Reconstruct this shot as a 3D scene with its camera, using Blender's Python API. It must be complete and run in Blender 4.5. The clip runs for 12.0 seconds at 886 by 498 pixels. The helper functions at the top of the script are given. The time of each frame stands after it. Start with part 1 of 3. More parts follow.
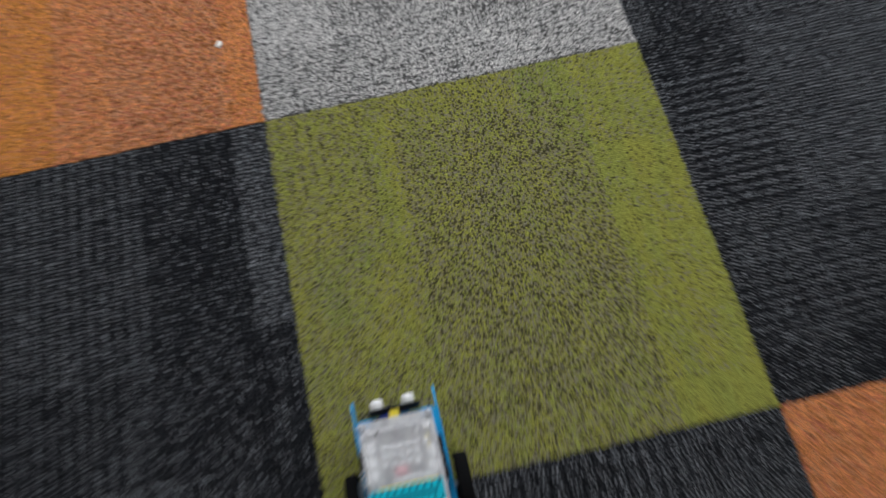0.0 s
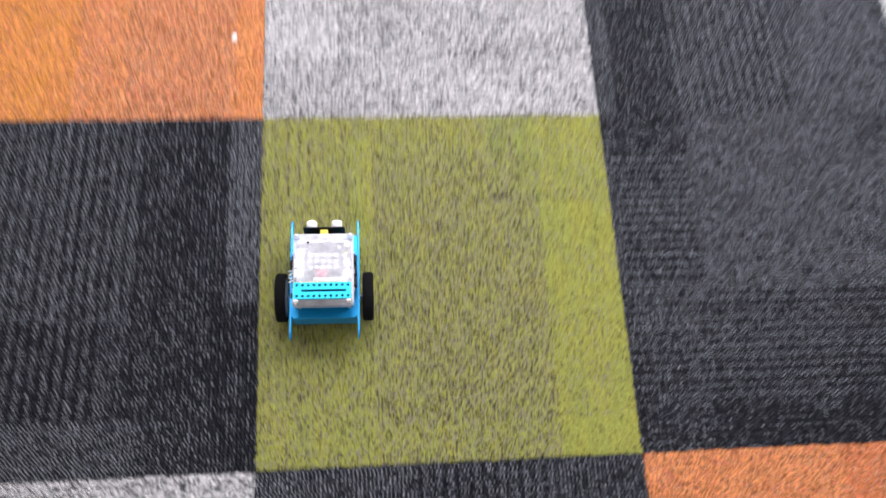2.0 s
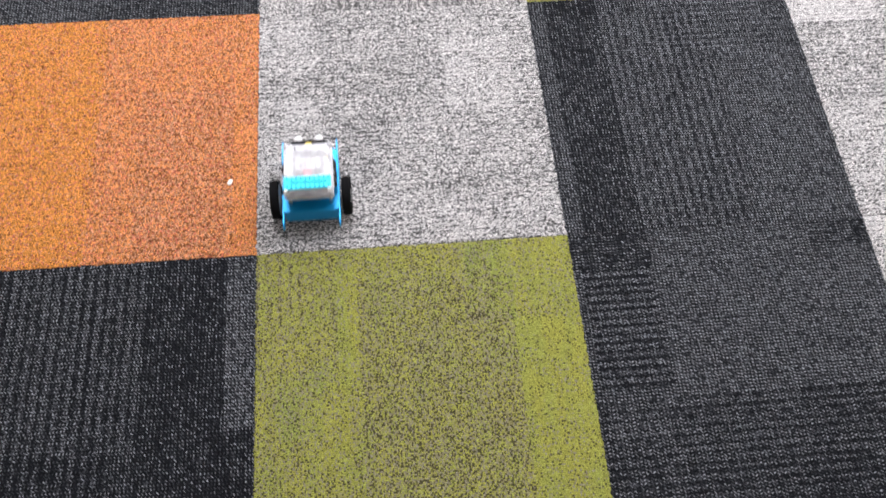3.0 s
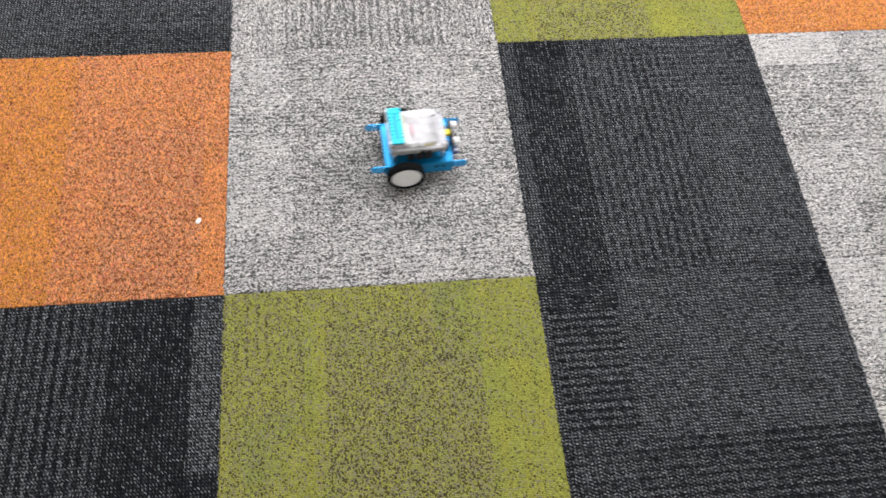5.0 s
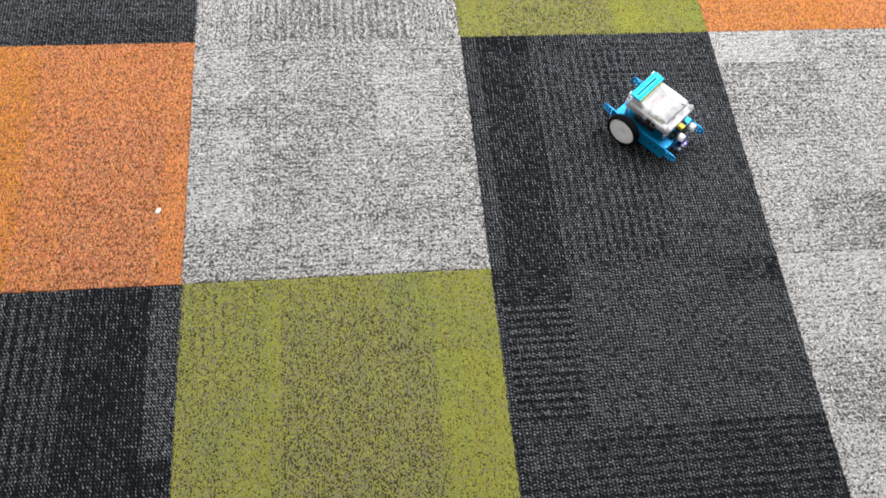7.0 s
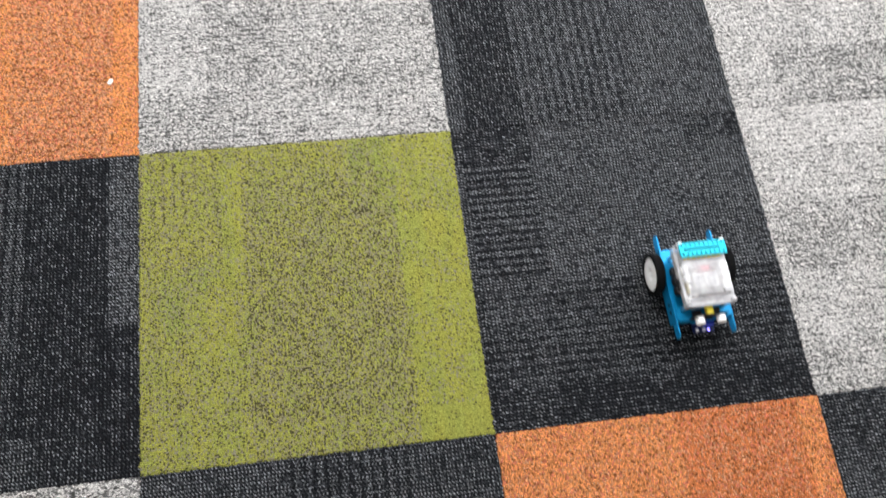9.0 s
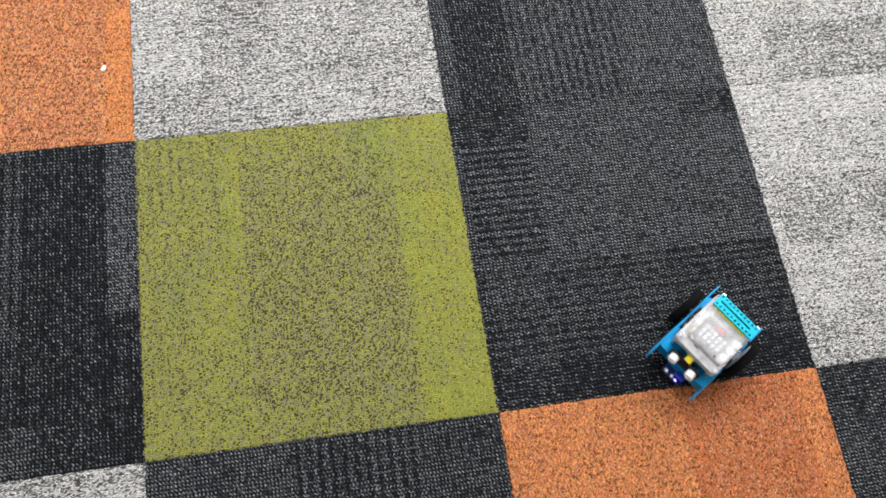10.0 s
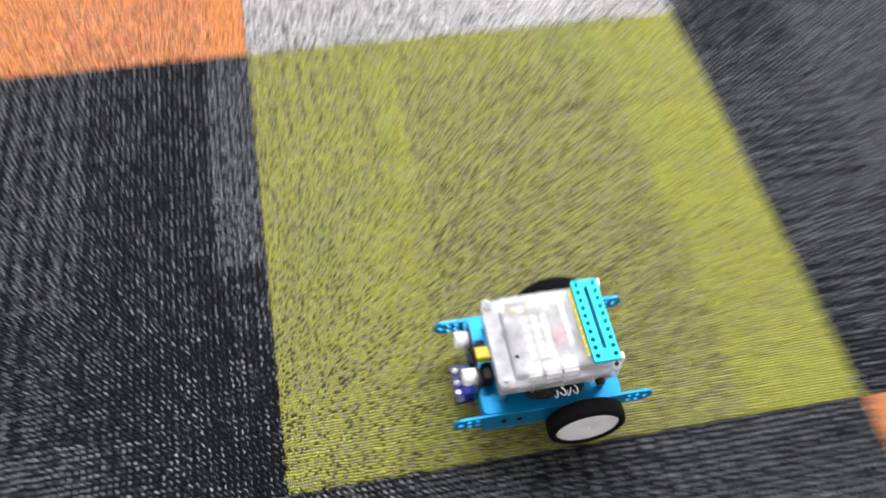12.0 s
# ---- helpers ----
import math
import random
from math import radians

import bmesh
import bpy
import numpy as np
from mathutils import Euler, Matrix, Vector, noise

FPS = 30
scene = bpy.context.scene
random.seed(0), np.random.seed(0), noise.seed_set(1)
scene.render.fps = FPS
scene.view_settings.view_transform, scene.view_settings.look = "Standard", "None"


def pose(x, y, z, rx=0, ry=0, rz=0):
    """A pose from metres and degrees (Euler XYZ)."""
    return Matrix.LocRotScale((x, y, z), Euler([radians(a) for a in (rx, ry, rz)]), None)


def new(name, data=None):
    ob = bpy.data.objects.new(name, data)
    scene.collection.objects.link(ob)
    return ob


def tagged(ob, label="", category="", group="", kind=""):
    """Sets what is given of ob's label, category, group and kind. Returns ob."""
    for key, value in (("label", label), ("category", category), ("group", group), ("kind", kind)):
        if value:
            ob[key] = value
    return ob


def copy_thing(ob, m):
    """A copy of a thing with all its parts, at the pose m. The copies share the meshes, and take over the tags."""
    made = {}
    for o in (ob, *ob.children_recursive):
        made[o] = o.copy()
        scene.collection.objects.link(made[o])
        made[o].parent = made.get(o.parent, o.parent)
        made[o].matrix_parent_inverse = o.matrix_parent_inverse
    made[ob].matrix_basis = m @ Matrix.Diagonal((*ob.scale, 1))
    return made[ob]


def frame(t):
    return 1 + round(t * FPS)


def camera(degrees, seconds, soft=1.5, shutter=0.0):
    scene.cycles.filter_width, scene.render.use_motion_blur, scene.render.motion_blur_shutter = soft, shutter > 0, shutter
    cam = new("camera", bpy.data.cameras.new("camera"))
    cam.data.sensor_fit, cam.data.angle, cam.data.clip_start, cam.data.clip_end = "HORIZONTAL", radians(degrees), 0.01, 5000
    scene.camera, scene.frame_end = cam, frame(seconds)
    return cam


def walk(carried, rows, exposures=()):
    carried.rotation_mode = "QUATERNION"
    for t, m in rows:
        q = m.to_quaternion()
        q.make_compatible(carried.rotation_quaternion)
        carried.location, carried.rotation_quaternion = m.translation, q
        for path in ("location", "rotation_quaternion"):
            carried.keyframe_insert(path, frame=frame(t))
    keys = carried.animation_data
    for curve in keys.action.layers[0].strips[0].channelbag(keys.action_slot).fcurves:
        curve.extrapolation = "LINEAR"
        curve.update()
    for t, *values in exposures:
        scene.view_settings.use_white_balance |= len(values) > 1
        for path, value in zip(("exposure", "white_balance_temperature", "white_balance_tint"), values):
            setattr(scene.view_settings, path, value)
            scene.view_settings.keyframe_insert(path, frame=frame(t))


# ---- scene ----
# A small wheeled toy robot drives a square on a floor of carpet tiles, filmed by a hand-held camera.
# Origin: the corner where the orange, grey, black and green tiles meet; y runs ahead; tiles are 0.5 m.

# ---------------------------------------------------------------- camera
cam = camera(55.5, 12.0, soft=1.6, shutter=0.7)
ROWS = [
    (0.0, 0.1416, -0.6420, 0.9172, 24.03, 2.83, -12.52),
    (0.1, 0.1594, -0.6192, 0.8250, 25.03, 3.52, -12.18),
    (0.2, 0.1521, -0.5813, 0.7424, 25.08, 2.72, -12.12),
    (0.5, 0.2131, -0.5288, 0.5776, 25.06, 2.29, -10.10),
    (1.0, 0.2380, -0.5357, 0.5355, 26.02, 1.51, -10.56),
    (1.3, 0.2257, -0.5365, 0.5619, 26.01, 1.03, -9.34),
    (1.4, 0.2222, -0.5505, 0.5765, 26.94, 0.76, -8.39),
    (1.5, 0.1825, -0.5314, 0.6224, 25.75, -2.76, -7.35),
    (1.6, 0.1561, -0.5496, 0.7257, 22.45, -4.56, -5.76),
    (1.7, 0.1415, -0.5616, 0.8591, 19.53, -5.52, -4.02),
    (1.8, 0.1464, -0.5897, 0.9677, 19.32, -4.80, -2.97),
    (2.0, 0.1464, -0.6063, 1.1056, 19.95, -4.39, -3.08),
    (2.2, 0.1730, -0.6081, 1.1744, 22.70, -3.47, -4.29),
    (2.5, 0.2021, -0.6087, 1.2006, 25.00, -1.77, -5.90),
    (3.0, 0.2039, -0.6160, 1.2046, 26.87, -1.85, -5.06),
    (3.2, 0.1998, -0.6039, 1.2141, 27.24, -2.03, -5.55),
    (4.8, 0.2231, -0.5966, 1.2151, 28.73, -2.60, -5.45),
    (5.0, 0.2228, -0.5903, 1.2240, 28.27, -3.26, -5.42),
    (5.5, 0.2464, -0.5919, 1.2366, 27.95, -3.86, -4.97),
    (6.0, 0.2556, -0.5967, 1.2401, 27.94, -4.07, -5.14),
    (6.5, 0.2606, -0.5935, 1.2488, 27.91, -4.43, -5.39),
    (6.7, 0.2655, -0.5979, 1.2437, 28.15, -4.31, -5.35),
    (8.3, 0.2860, -0.6292, 1.2483, 23.32, -4.18, -5.61),
    (8.5, 0.2833, -0.6570, 1.2305, 23.23, -4.48, -6.05),
    (9.0, 0.3019, -0.6677, 1.2266, 21.20, -4.61, -7.44),
    (9.5, 0.3022, -0.6758, 1.2245, 20.61, -4.86, -8.37),
    (10.0, 0.2813, -0.6791, 1.2211, 20.65, -5.03, -8.76),
    (10.5, 0.2589, -0.6930, 1.2257, 21.35, -5.15, -8.54),
    (11.0, 0.2323, -0.7043, 1.2168, 22.58, -4.86, -7.53),
    (11.3, 0.1790, -0.7267, 1.1930, 25.10, -4.18, -8.07),
    (11.5, 0.1302, -0.7379, 1.1407, 26.82, -3.66, -8.99),
    (11.6, 0.0921, -0.7462, 1.0667, 28.48, -4.02, -9.94),
    (11.7, 0.0758, -0.7588, 0.9625, 30.54, -3.62, -10.52),
    (11.8, 0.0638, -0.7375, 0.8786, 30.69, -3.46, -10.89),
    (11.9, 0.0482, -0.7384, 0.7639, 32.77, -3.51, -11.24),
    (12.0, 0.0511, -0.7211, 0.6653, 33.76, -2.62, -10.98),
]
EXPOSURES = [   # seconds, stops, kelvin, tint
    (0.0, -1.0, 6150, 10), (0.2, -0.3, 6150, 10), (0.5, 0.16, 6150, 9), (1.0, 0.28, 6100, 9), (1.5, 0.15, 6150, 13), (2.0, 0.15, 6100, 20), (2.5, 0.04, 6250, 19),
    (3.0, -0.04, 6300, 17), (5.0, -0.22, 6430, 13), (5.5, -0.24, 6450, 12), (6.5, -0.27, 6380, 11), (8.5, 0.06, 6400, 11), (9.0, 0.06, 6400, 11), (9.5, -0.03, 6420, 10), (11.0, 0.0, 6400, 11), (11.5, 0.0, 6350, 12), (12.0, 0.35, 6280, 14)]
walk(cam, [(t, pose(x, y, z, rx, ry, rz)) for t, x, y, z, rx, ry, rz in ROWS], EXPOSURES)

# ---------------------------------------------------------------- world and light
world = bpy.data.worlds.new("world")
scene.world = world
world.use_nodes = True
world.node_tree.nodes["Background"].inputs["Color"].default_value = (0.75, 0.85, 1.0, 1)
world.node_tree.nodes["Background"].inputs["Strength"].default_value = 0.2
LAMP_WATTS = 41.0
ROOM = (-2.0, 5.0, -2.0, 4.0)      # x0, x1, y0, y1
CEILING = 2.7
LAMPS = [(x, y) for x in (0.0, 2.05, 4.1) for y in (1.15, 2.25)]

# ---------------------------------------------------------------- materials


class Tree:
    """A node material, with short calls for its nodes."""

    def __init__(self, name):
        self.mat = bpy.data.materials.new(name)
        self.mat.use_nodes = True
        self.t = self.mat.node_tree
        self.bsdf = self.t.nodes["Principled BSDF"]

    def node(self, kind, props=(), **inputs):
        n = self.t.nodes.new(kind)
        for key, value in dict(props).items():
            setattr(n, key, value)
        for key, value in inputs.items():
            self.put(n.inputs[key.replace("_", " ")], value)
        return n

    def put(self, socket, value):
        if isinstance(value, bpy.types.NodeSocket):
            self.t.links.new(value, socket)
        else:
            socket.default_value = value

    def math(self, op, a, b=0.0, c=None):
        n = self.t.nodes.new("ShaderNodeMath")
        n.operation = op
        self.put(n.inputs[0], a)
        self.put(n.inputs[1], b)
        if c is not None:
            self.put(n.inputs[2], c)
        return n.outputs[0]

    def mix(self, fac, a, b):
        n = self.t.nodes.new("ShaderNodeMix")
        n.data_type = "RGBA"
        self.put(n.inputs[0], fac)
        self.put(n.inputs[6], a)
        self.put(n.inputs[7], b)
        return n.outputs[2]

    def xyz(self, x, y, z=0.0):
        n = self.t.nodes.new("ShaderNodeCombineXYZ")
        for i, v in enumerate((x, y, z)):
            self.put(n.inputs[i], v)
        return n.outputs[0]


def rgb(r, g, b):
    return (r, g, b, 1.0)


def carpet(name, yarn, fleck, accent, share, patches=(), along="x", seed=0.0, drift=0.3, tuft=(0.0034, 0.0025), second=None, regular=0.35, shaded_backing=(0.02, 0.02, 0.02, 1),
           slant=0.7, mottle=0.7, open_pile=0.64, speckle=0.0, rib=0.0, jitter=1.0, twill=False, dots=0.0, dot=(0.02, 0.018, 0.012, 1), hue=0.0, clump=1.8, weave=0.0, heather=0.0):
    """Loop-pile carpet: staggered rows of loops; the gaps take a dark colour for the backing and the shade on it. Each
    loop takes the yarn's or the fleck's colour; share is the flecks' part.
    Loops lean by slant, to and fro from row to row, or all one way in a twill; jitter is how far the rows wander;
    mottle is the loops' unevenness, open_pile how far the painted shade of the gaps spreads, speckle how far the flecks
    vary towards the accent, rib the strength of fine ribs along the rows, dots the part of loops in the dark dot
    colour, hue the drift towards the second colour, clump how far flecks gather in streaks, weave how far in metres the
    rows run in zigzags, heather the further part of loops in the accent's dim colour.
    patches: x0, y0, x1, y1, change of share, kind ('' plain, 'r' ribbed rows, 'R' strongly ribbed rows, 'c' ribbed
    columns,
    't' yarn turned towards the second colour by that part)."""
    k = Tree(name)
    tc = k.node("ShaderNodeTexCoord").outputs["Object"]
    sep = k.node("ShaderNodeSeparateXYZ", Vector=tc)
    u, v = sep.outputs[0], sep.outputs[1]
    # rows that wander a little
    wob = k.node("ShaderNodeTexNoise", {"noise_dimensions": "2D"}, Vector=tc, Scale=70.0, Detail=1.0)
    jig = k.node("ShaderNodeTexNoise", {"noise_dimensions": "2D"}, Vector=tc, Scale=330.0, Detail=0.0)
    wc = k.node("ShaderNodeSeparateColor", Color=wob.outputs["Color"])
    jc = k.node("ShaderNodeSeparateColor", Color=jig.outputs["Color"])
    uu = k.math("ADD", k.math("MULTIPLY_ADD", wc.outputs[0], 0.005 * jitter, u), k.math("MULTIPLY_ADD", jc.outputs[0], 0.0026 * jitter, -0.0038 * jitter))
    vv = k.math("ADD", k.math("MULTIPLY_ADD", wc.outputs[1], 0.004 * jitter, v), k.math("MULTIPLY_ADD", jc.outputs[1], 0.0018 * jitter, -0.0029 * jitter))
    # woven blocks; ribbed ones run in zigzags
    masks = []
    bu, bv = uu, vv
    for x0, y0, x1, y1, change, kind in patches:
        m = k.math("MULTIPLY", k.math("GREATER_THAN", uu, x0), k.math("LESS_THAN", uu, x1))
        m = k.math("MULTIPLY", m, k.math("MULTIPLY", k.math("GREATER_THAN", vv, y0), k.math("LESS_THAN", vv, y1)))
        masks.append(m)
        if kind in ("r", "R", "c"):
            bend = k.math("MULTIPLY", m, k.math("MULTIPLY_ADD", k.math("PINGPONG", u if kind != "c" else v, 0.0043), 0.50, -0.0011))
            if kind == "c":
                bu = k.math("ADD", bu, bend)
            else:
                bv = k.math("ADD", bv, bend)
    lu, lv = (bu, bv) if along == "x" else (bv, bu)
    if weave:
        lv = k.math("MULTIPLY_ADD", k.math("PINGPONG", lu, 0.0043), weave / 0.0043, lv)
    V = k.math("MULTIPLY_ADD", lv, 1 / tuft[1], 500 + seed)
    row = k.math("FLOOR", V)
    sway = slant if twill else k.math("MULTIPLY_ADD", k.math("FRACT", k.math("MULTIPLY", row, 0.5)), 4 * slant, -slant)
    lean = k.math("MULTIPLY", k.math("FRACT", V), sway)
    U = k.math("ADD", k.math("ADD", k.math("MULTIPLY_ADD", lu, 1 / tuft[0], 500 + seed), lean), k.math("MULTIPLY", row, 0.5))
    cell = k.math("FLOOR", U)
    fu, fv = k.math("MULTIPLY_ADD", k.math("FRACT", U), 2.0, -1.0), k.math("MULTIPLY_ADD", k.math("FRACT", V), 2.0, -1.0)
    loop = k.math("MULTIPLY", k.math("SUBTRACT", 1.0, k.math("MULTIPLY", fu, fu)), k.math("SUBTRACT", 1.0, k.math("MULTIPLY", fv, fv)))
    dice = k.node("ShaderNodeTexWhiteNoise", {"noise_dimensions": "2D"}, Vector=k.xyz(cell, row))
    col = k.node("ShaderNodeSeparateColor", Color=dice.outputs["Color"])
    r1, r2, r3 = dice.outputs["Value"], col.outputs[1], col.outputs[2]
    if regular:
        beat = k.math("FRACT", k.math("MULTIPLY", k.math("MULTIPLY_ADD", row, 0.5, cell), 0.5))
        r1 = k.math("ADD", k.math("MULTIPLY", r1, 1 - regular), k.math("MULTIPLY", beat, regular * 1.25))
    # shares of the yarns: broad drift, streaks along the rows, woven blocks
    broad = k.node("ShaderNodeTexNoise", {"noise_dimensions": "2D"}, Vector=k.xyz(k.math("ADD", u, seed), v), Scale=14.0, Detail=3.0)
    sx, sy = (16.0, 170.0) if along == "x" else (170.0, 16.0)
    streak = k.node("ShaderNodeTexNoise", {"noise_dimensions": "2D"},
                    Vector=k.xyz(k.math("MULTIPLY_ADD", u, sx, seed), k.math("MULTIPLY", v, sy)), Scale=1.0, Detail=2.0)
    p = k.math("MULTIPLY_ADD", k.math("SUBTRACT", broad.outputs["Fac"], 0.5), drift, share)
    p = k.math("MULTIPLY_ADD", k.math("SUBTRACT", streak.outputs["Fac"], 0.5), drift * clump, p)
    if rib:
        p = k.math("MULTIPLY_ADD", k.math("SINE", k.math("MULTIPLY", lv, 2 * math.pi / 0.0092)), rib, p)
    tint = None
    if hue:
        tone = k.node("ShaderNodeTexNoise", {"noise_dimensions": "2D"}, Vector=k.xyz(k.math("MULTIPLY_ADD", u, 34.0, seed), k.math("MULTIPLY", v, 11.0)), Scale=1.0, Detail=2.0)
        tint = k.node("ShaderNodeMapRange", Value=tone.outputs["Fac"], From_Min=0.38, From_Max=0.66, To_Min=0.0, To_Max=hue).outputs[0]
    for (x0, y0, x1, y1, change, kind), m in zip(patches, masks):
        if kind == "t":
            tint = k.math("MULTIPLY_ADD", m, change, tint if tint is not None else 0.0)
            continue
        if kind:
            wave = k.math("SINE", k.math("MULTIPLY", bu if kind == "c" else bv, 2 * math.pi / (0.0162 if kind == "c" else 0.0136)))
            p = k.math("MULTIPLY_ADD", k.math("MULTIPLY", m, wave), {"r": 0.10, "R": 0.19, "c": 0.14}[kind], p)
        p = k.math("MULTIPLY_ADD", m, change, p)
    fac = k.node("ShaderNodeMapRange", Value=k.math("SUBTRACT", p, r1), From_Min=-0.05, From_Max=0.05).outputs[0]
    c = k.mix(tint, yarn, second) if tint is not None else yarn
    if heather:
        dim = k.node("ShaderNodeMapRange", Value=k.math("SUBTRACT", k.math("ADD", p, heather), r1), From_Min=-0.08, From_Max=0.08).outputs[0]
        c = k.mix(k.math("MULTIPLY", dim, k.math("MULTIPLY_ADD", r2, 0.6, 0.4)), c, accent)
    c = k.mix(fac, c, k.mix(k.math("MULTIPLY", r3, speckle), fleck, accent) if speckle else fleck)
    c = k.mix(k.math("MULTIPLY", k.math("GREATER_THAN", r3, 0.88), k.math("GREATER_THAN", p, 0.1)), c, accent)
    if dots:
        even = k.math("FRACT", k.math("MULTIPLY_ADD", row, 0.4, k.math("MULTIPLY", cell, 0.2)))
        lot = k.math("MULTIPLY_ADD", even, 0.35, k.math("MULTIPLY", r3, 0.75))
        c = k.mix(k.math("MULTIPLY", k.math("LESS_THAN", lot, k.math("MULTIPLY_ADD", p, dots, dots * 0.22)), 0.9), c, dot)
    hsv = k.node("ShaderNodeHueSaturation", Color=c, Value=k.math("MULTIPLY_ADD", r2, mottle, 1 - mottle / 2))
    # dark gaps: backing and the shade between loops, put into the colour
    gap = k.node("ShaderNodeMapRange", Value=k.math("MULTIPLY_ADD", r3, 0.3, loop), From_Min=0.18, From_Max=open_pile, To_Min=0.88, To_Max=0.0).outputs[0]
    k.put(k.bsdf.inputs["Base Color"], k.mix(gap, hsv.outputs[0], shaded_backing))
    k.bsdf.inputs["Roughness"].default_value = 0.95
    k.bsdf.inputs["Specular IOR Level"].default_value = 0.02
    fibre = k.node("ShaderNodeTexNoise", Vector=tc, Scale=1500.0, Detail=1.0)
    height = k.math("ADD", k.math("MULTIPLY_ADD", fibre.outputs["Fac"], 0.3, k.math("SQRT", k.math("MAXIMUM", loop, 0.0))), k.math("MULTIPLY", r2, 0.4))
    bump = k.node("ShaderNodeBump", Height=height, Strength=1.0, Distance=0.0022)
    k.put(k.bsdf.inputs["Normal"], bump.outputs[0])
    return k.mat


def plain(name, colour, rough=0.5, metal=0.0, vary=0.12, scale=40.0, bump=0.0, spec=0.5, coat=0.0):
    """A surface with faint mottling at two scales."""
    k = Tree(name)
    tc = k.node("ShaderNodeTexCoord").outputs["Object"]
    big = k.node("ShaderNodeTexNoise", Vector=tc, Scale=scale, Detail=4.0)
    fine = k.node("ShaderNodeTexNoise", Vector=tc, Scale=scale * 14, Detail=2.0)
    f = k.math("ADD", k.math("MULTIPLY", big.outputs["Fac"], 0.7), k.math("MULTIPLY", fine.outputs["Fac"], 0.3))
    hsv = k.node("ShaderNodeHueSaturation", Color=colour, Value=k.math("MULTIPLY_ADD", f, vary * 2, 1 - vary))
    k.put(k.bsdf.inputs["Base Color"], hsv.outputs[0])
    k.put(k.bsdf.inputs["Roughness"], k.math("MULTIPLY_ADD", f, 0.2, max(0.02, rough - 0.1)))
    k.bsdf.inputs["Metallic"].default_value = metal
    k.bsdf.inputs["Specular IOR Level"].default_value = spec
    k.bsdf.inputs["Coat Weight"].default_value = coat
    if bump:
        k.put(k.bsdf.inputs["Normal"], k.node("ShaderNodeBump", Height=f, Strength=bump, Distance=0.002).outputs[0])
    return k.mat


def glow(name, colour, strength):
    k = Tree(name)
    k.bsdf.inputs["Base Color"].default_value = colour
    k.bsdf.inputs["Emission Color"].default_value = colour
    k.bsdf.inputs["Emission Strength"].default_value = strength
    return k.mat


def clear_plastic(name, body=0.35):
    """Milky clear plastic: part of the light goes straight through, the rest meets a glossy white skin."""
    k = Tree(name)
    k.bsdf.inputs["Base Color"].default_value = rgb(0.84, 0.84, 0.86)
    k.bsdf.inputs["Roughness"].default_value = 0.16
    k.bsdf.inputs["Specular IOR Level"].default_value = 0.2
    tc = k.node("ShaderNodeTexCoord").outputs["Object"]
    n = k.node("ShaderNodeTexNoise", Vector=tc, Scale=70.0, Detail=3.0)
    k.put(k.bsdf.inputs["Normal"], k.node("ShaderNodeBump", Height=n.outputs["Fac"], Strength=0.12, Distance=0.002).outputs[0])
    through_it = k.node("ShaderNodeBsdfTransparent", Color=rgb(0.95, 0.95, 0.96))
    mix = k.t.nodes.new("ShaderNodeMixShader")
    k.put(mix.inputs[0], k.math("MULTIPLY_ADD", n.outputs["Fac"], 0.5, body - 0.25))
    k.put(mix.inputs[1], through_it.outputs[0])
    k.put(mix.inputs[2], k.bsdf.outputs[0])
    k.put(k.t.nodes["Material Output"].inputs["Surface"], mix.outputs[0])
    return k.mat


ORANGE = (rgb(0.97, 0.375, 0.135), rgb(0.85, 0.44, 0.24), rgb(0.68, 0.205, 0.12))
ORANGE_RED = rgb(0.78, 0.245, 0.09)
ORANGE_WARM = rgb(0.93, 0.375, 0.085)
GREEN = (rgb(0.50, 0.50, 0.102), rgb(0.45, 0.42, 0.138), rgb(0.335, 0.31, 0.22))
GREEN_COOL = rgb(0.39, 0.46, 0.115)
GREEN_DOT = (0.078, 0.070, 0.046, 1)
GREY = (rgb(0.95, 0.925, 0.90), rgb(0.235, 0.230, 0.226), rgb(0.11, 0.108, 0.104))
DARK = (rgb(0.0145, 0.0150, 0.0178), rgb(0.322, 0.337, 0.360), rgb(0.071, 0.075, 0.083))
MEADOW = dict(drift=0.12, clump=0.7, mottle=0.36, regular=0.25, tuft=(0.0019, 0.0025), slant=0.3, jitter=0.7, speckle=0.8, rib=0.0, dots=0.50, dot=GREEN_DOT, hue=0.5, second=GREEN_COOL, shaded_backing=(0.05, 0.045, 0.015, 1))
KNIT = dict(regular=0.80, tuft=(0.0027, 0.0026), drift=0.10, clump=0.8, slant=1.1, twill=True, jitter=0.6, open_pile=0.74, mottle=0.75, rib=0.04, shaded_backing=(0.0085, 0.0088, 0.0105, 1), weave=0.0016, heather=0.20)
DASH = dict(drift=0.3, clump=1.2, tuft=(0.0028, 0.0020), slant=0.9, open_pile=0.68, mottle=0.55, rib=0.10, shaded_backing=(0.022, 0.022, 0.022, 1))
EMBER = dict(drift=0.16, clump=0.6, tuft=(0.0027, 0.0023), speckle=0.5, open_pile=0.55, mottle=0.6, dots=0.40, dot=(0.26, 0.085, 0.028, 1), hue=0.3)

